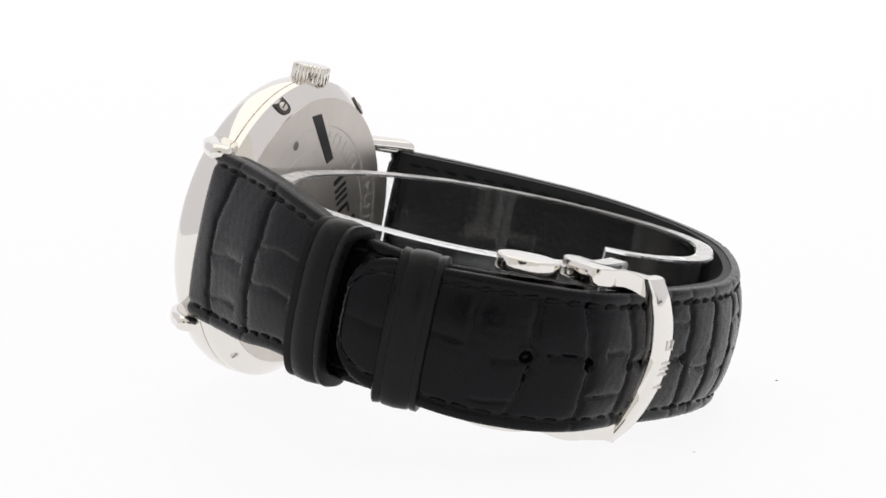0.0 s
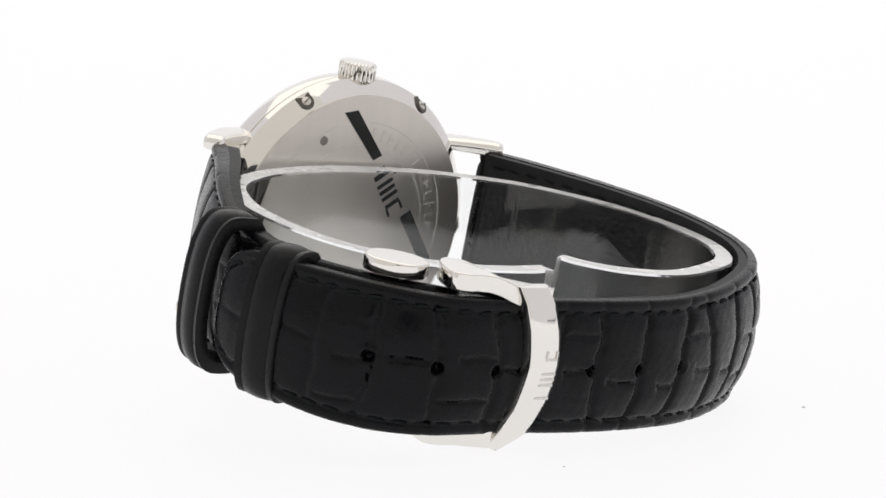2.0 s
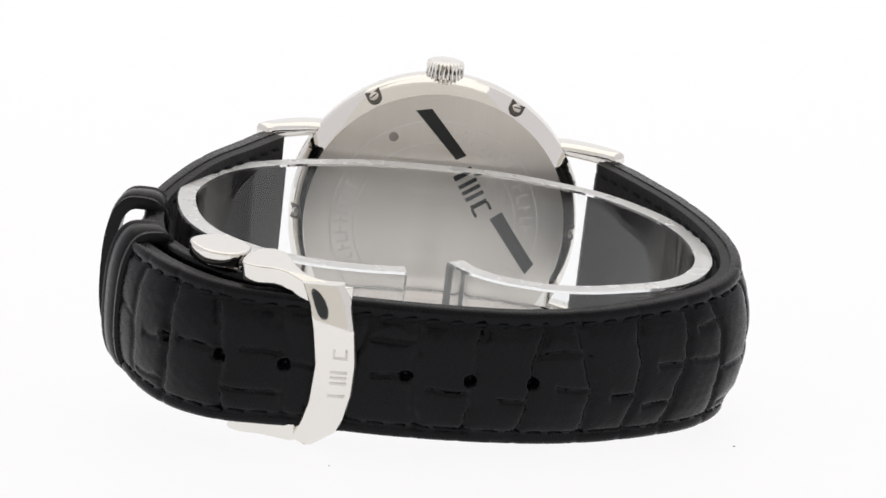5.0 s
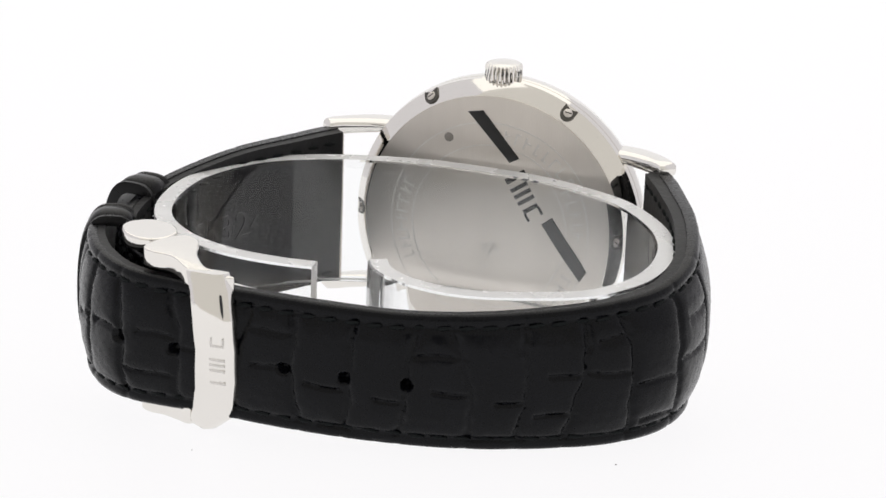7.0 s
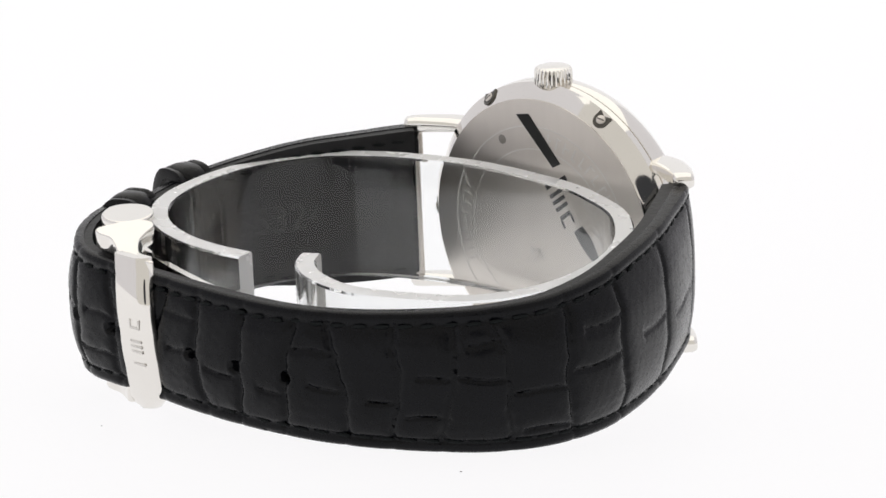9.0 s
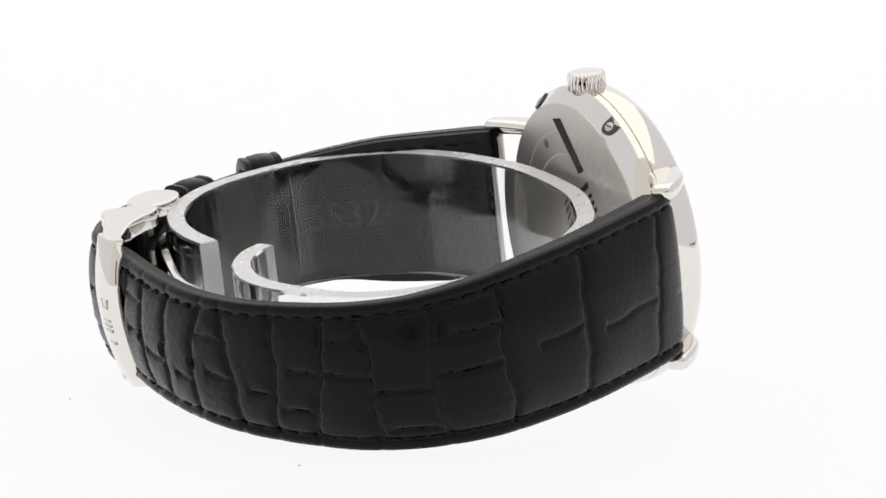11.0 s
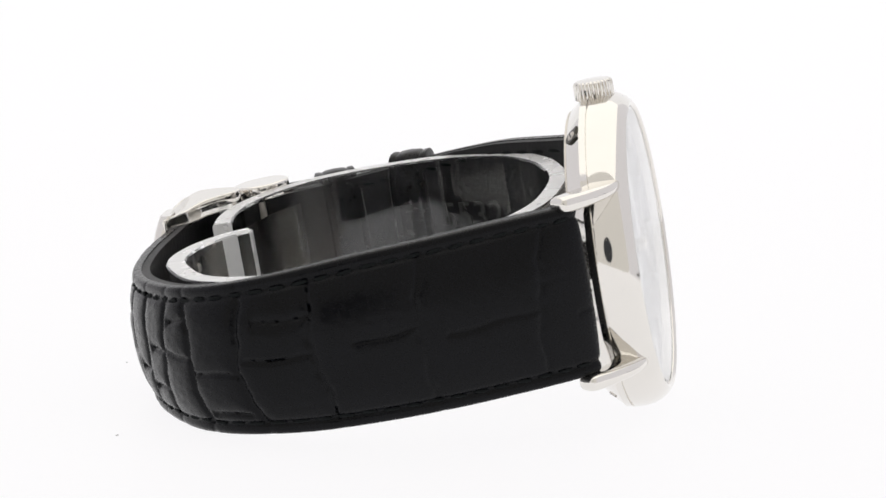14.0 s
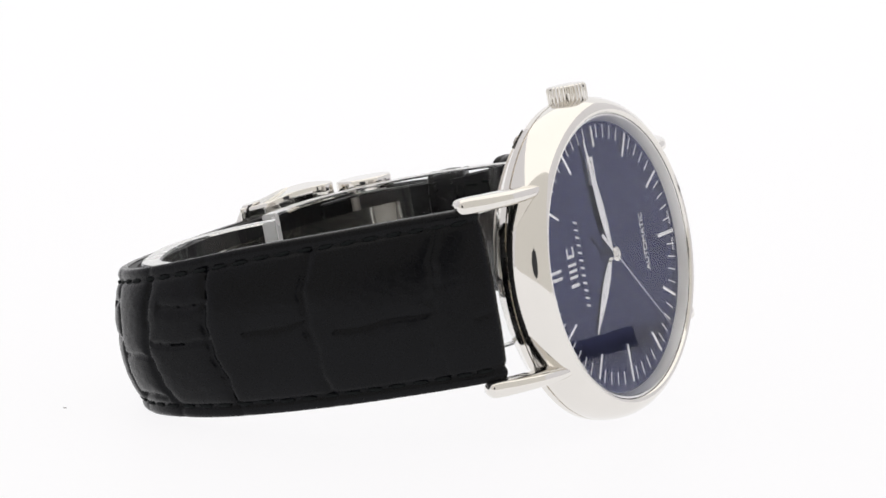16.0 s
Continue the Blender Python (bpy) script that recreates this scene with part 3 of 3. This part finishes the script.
def loop(centre, tangent, outward, x0, x1, lo, hi, wide, thick, name, label, bulge=0.0):
    """A leather keeper: a flat band closed round the strap."""
    n = 72
    ring = []
    for k in range(n):
        a = 2 * math.pi * k / n
        c, s_ = math.cos(a), math.sin(a)
        e = 0.62
        ring.append((math.copysign(abs(c) ** e, c), math.copysign(abs(s_) ** e, s_)))
    mx, rx, mh, rh = (x0 + x1) / 2, (x1 - x0) / 2, (lo + hi) / 2, (hi - lo) / 2
    prof = [(-1, -0.5), (-1, 0.25), (-0.93, 0.48), (-0.72, 0.46), (-0.62, 0.34), (-0.5, 0.5), (0, 0.58), (0.5, 0.5), (0.62, 0.34), (0.72, 0.46), (0.93, 0.48), (1, 0.25), (1, -0.5)]
    C, T, O = Vector((0, *centre)), Vector((0, *tangent)), Vector((0, *outward))
    rows = []
    for v, off in prof:
        row = []
        for a, b in ring:
            grow = off * thick
            xx = mx + a * (rx + grow)
            hh = mh + b * (rh + grow) + (bulge * (1 - a * a) if b > 0 else 0)
            p = C + T * (v * wide / 2) + O * hh
            row.append((xx, p.y, p.z))
        rows.append(row)
    return hang(name, grid_mesh(name, np.array(rows), LOOPHIDE, closed_u=True, closed_v=True, smooth=50), watch, label)


for (yy, zz), hi, bulge, thick, wide in (((-37.2, -36.7), 3.5, 0.6, 1.5, 5.5), ((-35.8, -47.4), 3.5, 0.7, 1.3, 5.6)):
    k = int(np.searchsorted(short_strap[2], nearest(SHORT, yy, zz)))
    pth = short_strap[1][k]
    loop(pth[:2], short_strap[3][k], short_strap[4][k], pth[4] - pth[3] - 0.35, pth[4] + pth[3] + 0.35, -pth[2] - 0.3, hi, wide, thick, "keeper_loop", "black leather keeper loop", bulge)

# ---------------------------------------------------------------- folding clasp
# the bar bows outwards over the strap; its outline is in x and y
BAR = [(9.2, -12.2), (7.2, -11.2), (4.0, -10.4), (0.0, -9.9), (-4.0, -10.0), (-7.5, -10.6), (-9.4, -11.4), (-11.9, -14.4), (-10.4, -16.8), (-8.0, -15.9), (-5.0, -15.2), (0.0, -14.9), (4.0, -15.5), (7.0, -16.2), (9.2, -17.2)]


def bowed(x, y):
    """Depth of the bar's outer face."""
    return -68.9 + (3.6 * ((x - 1) / 12.9) ** 2 if x < 1 else 2.0 * ((x - 1) / 8.2) ** 2) + 0.03 * (y + 12)


def plate(outline, thick):
    """A bowed plate over an outline: strips across, with rounded long edges."""
    right = sorted([p for p in outline[:8]], key=lambda p: p[0])
    left = sorted([p for p in outline[7:]], key=lambda p: p[0])
    rx, ry = zip(*right)
    lx, ly = zip(*left)
    rows = []
    for x in np.linspace(-11.3, 9.2, 64):
        a, b = float(np.interp(x, lx, ly)), float(np.interp(x, rx, ry))
        b = max(b, a + 0.02)
        r = min(0.45, (b - a) / 3)
        ring = []
        for y, dz in ((a, thick), (a, 0.35), (a + r * 0.3, 0.1), (a + r, 0), (b - 3 * r, 0), (b - r * 0.9, 0.45), (b - 0.15 * r, 1.0), (b, 1.25), (b, thick)):
            ring.append((x, y, bowed(x, y) + dz))
        rows.append(ring)
    return grid_mesh("clasp_bar", np.array(rows), STEEL, closed_v=True, caps=True, smooth=40)


def rounded(outline, step=0.55):
    """A closed outline with its corners eased."""
    q = np.asarray(outline, float)
    n = len(q)
    out = []
    for i in range(n):
        a, b, c, e = q[i - 1], q[i], q[(i + 1) % n], q[(i + 2) % n]
        k = max(2, int(np.linalg.norm(c - b) / step))
        for t in np.linspace(0, 1, k, endpoint=False):
            out.append(0.5 * (2 * b + (c - a) * t + (2 * a - 5 * b + 4 * c - e) * t ** 2 + (3 * b - a - 3 * c + e) * t ** 3))
    return [tuple(p) for p in out]


clasp = hang("clasp_bar", plate(BAR, 1.7), watch, "polished steel clasp bar engraved with a mark")
for x, w, y, h in ((-3.9, 0.3, -12.0, 2.0), (-2.2, 0.3, -12.0, 2.0), (-1.5, 0.3, -12.0, 2.0), (-0.8, 0.3, -12.0, 2.0), (1.0, 0.3, -12.0, 1.7), (1.6, 0.9, -11.25, 0.25), (1.6, 0.9, -12.75, 0.25)):
    z = bowed(x, y)
    hang("engraved_mark", mesh_of("engraved_mark", prism([(x - w / 2, y - h / 2), (x + w / 2, y - h / 2), (x + w / 2, y + h / 2), (x - w / 2, y + h / 2)], z - 0.08, z + 0.1, "z"), ETCH, 0), clasp)
ARM = [(-11.6, -66.3), (-11.4, -65.6), (-12.6, -65.4), (-15.6, -64.2), (-17.6, -62.4), (-18.6, -60.4), (-19.4, -58.4), (-20.8, -57.4), (-22.4, -57.8), (-23.8, -60.0), (-24.4, -63.4), (-22.8, -64.6), (-20.6, -64.8), (-18.6, -65.6), (-16.6, -66.4)]
for side, base in ((1, 10.0), (-1, -10.9)):
    bm = prism(rounded([p for p in ARM if side > 0 or p[0] < -13.5]), base - side * 2.2, base, "x", 0.35, 3)
    for v in bm.verts:
        f = min(1.0, max(0.0, (v.co.y + 20.0) / 4.5))
        v.co.x -= side * (1.1 if side > 0 else 0.2) * f * f * (3 - 2 * f)
    part("clasp_arm", bm, STEEL, watch, "polished steel clasp arm", smooth=50)
BUTTON = [(-31.0, -55.6), (-30.2, -53.4), (-28.0, -52.2), (-25.4, -53.0), (-23.6, -55.6), (-24.2, -58.4), (-26.4, -59.6), (-29.2, -58.6)]
for lo, hi in ((7.6, 9.5), (-11.0, -9.2)):
    button = part("release_button", prism(rounded(BUTTON, 0.7), lo, hi, "x", 0.45, 3), STEEL, watch, "polished steel release button", smooth=60)
for side in (1, -1):
    part("button_pin", prism([(-25.6 + 0.7 * math.cos(a), -57.6 + 0.7 * math.sin(a)) for a in np.linspace(0, 2 * np.pi, 12, endpoint=False)], side * 5.0, side * 7.9 - 0.9, "x"), SATIN, watch, "steel button pin")


def blade(rows, half, thick, name, label):
    path = spline(rows, 0.7)
    _, _, nrm = frames(path)
    out = []
    for k in range(len(path)):
        y, z = path[k, :2]
        iy, iz = y - nrm[k, 0] * thick, z - nrm[k, 1] * thick
        out.append([(-half, y, z), (-half + 0.3, y + nrm[k, 0] * 0.15, z + nrm[k, 1] * 0.15), (half - 0.3, y + nrm[k, 0] * 0.15, z + nrm[k, 1] * 0.15), (half, y, z), (half, iy, iz), (-half, iy, iz)])
    return hang(name, grid_mesh(name, np.array(out), STEEL, closed_v=True, caps=True, smooth=40), watch, label)


blade([(-30.0, -52.9), (-24.7, -56.4), (-17.0, -58.9), (-8.0, -61.0), (-2.0, -62.0), (3.0, -61.6)], 5.4, 0.9, "clasp_blade", "polished steel folding clasp blade")
blade([(-28.0, -56.0), (-22.0, -59.0), (-14.0, -61.4), (-6.0, -63.0)], 4.0, 0.8, "clasp_blade", "polished steel folding clasp blade")
part("clasp_hinge", prism([(3.2 + 1.1 * math.cos(a), -60.8 + 1.1 * math.sin(a)) for a in np.linspace(0, 2 * np.pi, 16, endpoint=False)], -5.2, 5.2, "x"), STEEL, watch, "polished steel clasp hinge", smooth=50)

# ---------------------------------------------------------------- display cuff inside the strap
cuff = new("display_cuff")
tagged(cuff, "clear acrylic display cuff holding the strap open", "display cuff")
CUFF = [(-4.8, -57.6), (-10.5, -58.2), (-17.0, -57.6), (-24.0, -54.8), (-30.0, -49.0), (-33.0, -41.0), (-33.3, -31.0), (-29.2, -21.2), (-22.0, -15.2), (-14.0, -11.8), (-5.4, -9.9), (7.0, -9.9), (15.0, -11.9), (22.5, -15.6), (29.6, -23.4), (33.4, -32.6), (33.6, -43.0), (29.4, -51.4), (21.5, -56.4), (14.0, -58.8), (6.8, -57.7), (2.2, -54.8), (0.1, -51.7)]
path = spline(CUFF, 0.6)
_, t_, nrm_ = frames(path)
rows = []
for k in range(len(path)):
    y, z = path[k]
    q = []
    for x, o in ((-8.35, 0.0), (-8.6, -0.2), (-8.6, -2.4), (-8.35, -2.6), (8.35, -2.6), (8.6, -2.4), (8.6, -0.2), (8.35, 0.0)):
        q.append((x, y + nrm_[k, 0] * o, z + nrm_[k, 1] * o))
    rows.append(q)
whole = grid_mesh("cuff", np.array(rows), ACRYLIC, closed_v=True, caps=True, smooth=18)


def cuff_part(name, keep, mat, label):
    """The faces of the open band that belong to one of its parts."""
    bm = bmesh.new()
    bm.from_mesh(whole)
    bmesh.ops.delete(bm, geom=[f for f in bm.faces if not keep(f)], context="FACES")
    me = bpy.data.meshes.new(name)
    bm.to_mesh(me)
    bm.free()
    me.materials.clear()
    me.materials.append(mat)
    ob = hang(name, me, cuff, label)
    ob.visible_shadow = False
    return ob


def is_end(f):
    return len(f.verts) > 4


cuff_part("cuff_band", lambda f: abs(f.normal.x) <= 0.9 and not is_end(f), ACRYLIC, "clear acrylic open band")
for side in (1, -1):
    cuff_part("rim", lambda f: side * f.normal.x > 0.9 and not is_end(f), SAWN, "frosted sawn acrylic rim")
for near in (True, False):
    cuff_part("end_face", lambda f: is_end(f) and (f.calc_center_median().z < -0.0555) == near, SAWN, "frosted sawn acrylic end")


# ---------------------------------------------------------------- dust on the turntable
specks = []
for x, y, r in ((0.0459, 0.0133, 0.0002), (0.0312, -0.0347, 0.00014)):
    bm = bmesh.new()
    bmesh.ops.create_icosphere(bm, subdivisions=1, radius=1000 * r)
    bmesh.ops.scale(bm, vec=(1.4, 0.6, 0.35), verts=bm.verts)
    ob = new("dust_speck", mesh_of("dust_speck", bm, DUST, 180))
    specks.append((tagged(ob, "tiny grey dust speck lying on the white turntable", "dust", "dust specks"), x, y, r))


def motions():
    steps = [k * 0.5 for k in range(33)]
    for ob in (watch, cuff, turntable):
        walk(ob, [(t, pose(0, 0, 0, 0, 0, -SPIN * t)) for t in steps])
    for ob, x, y, r in specks:
        walk(ob, [(t, pose(0, 0, 0, 0, 0, -SPIN * t) @ pose(x, y, r * 0.3)) for t in steps])


motions()
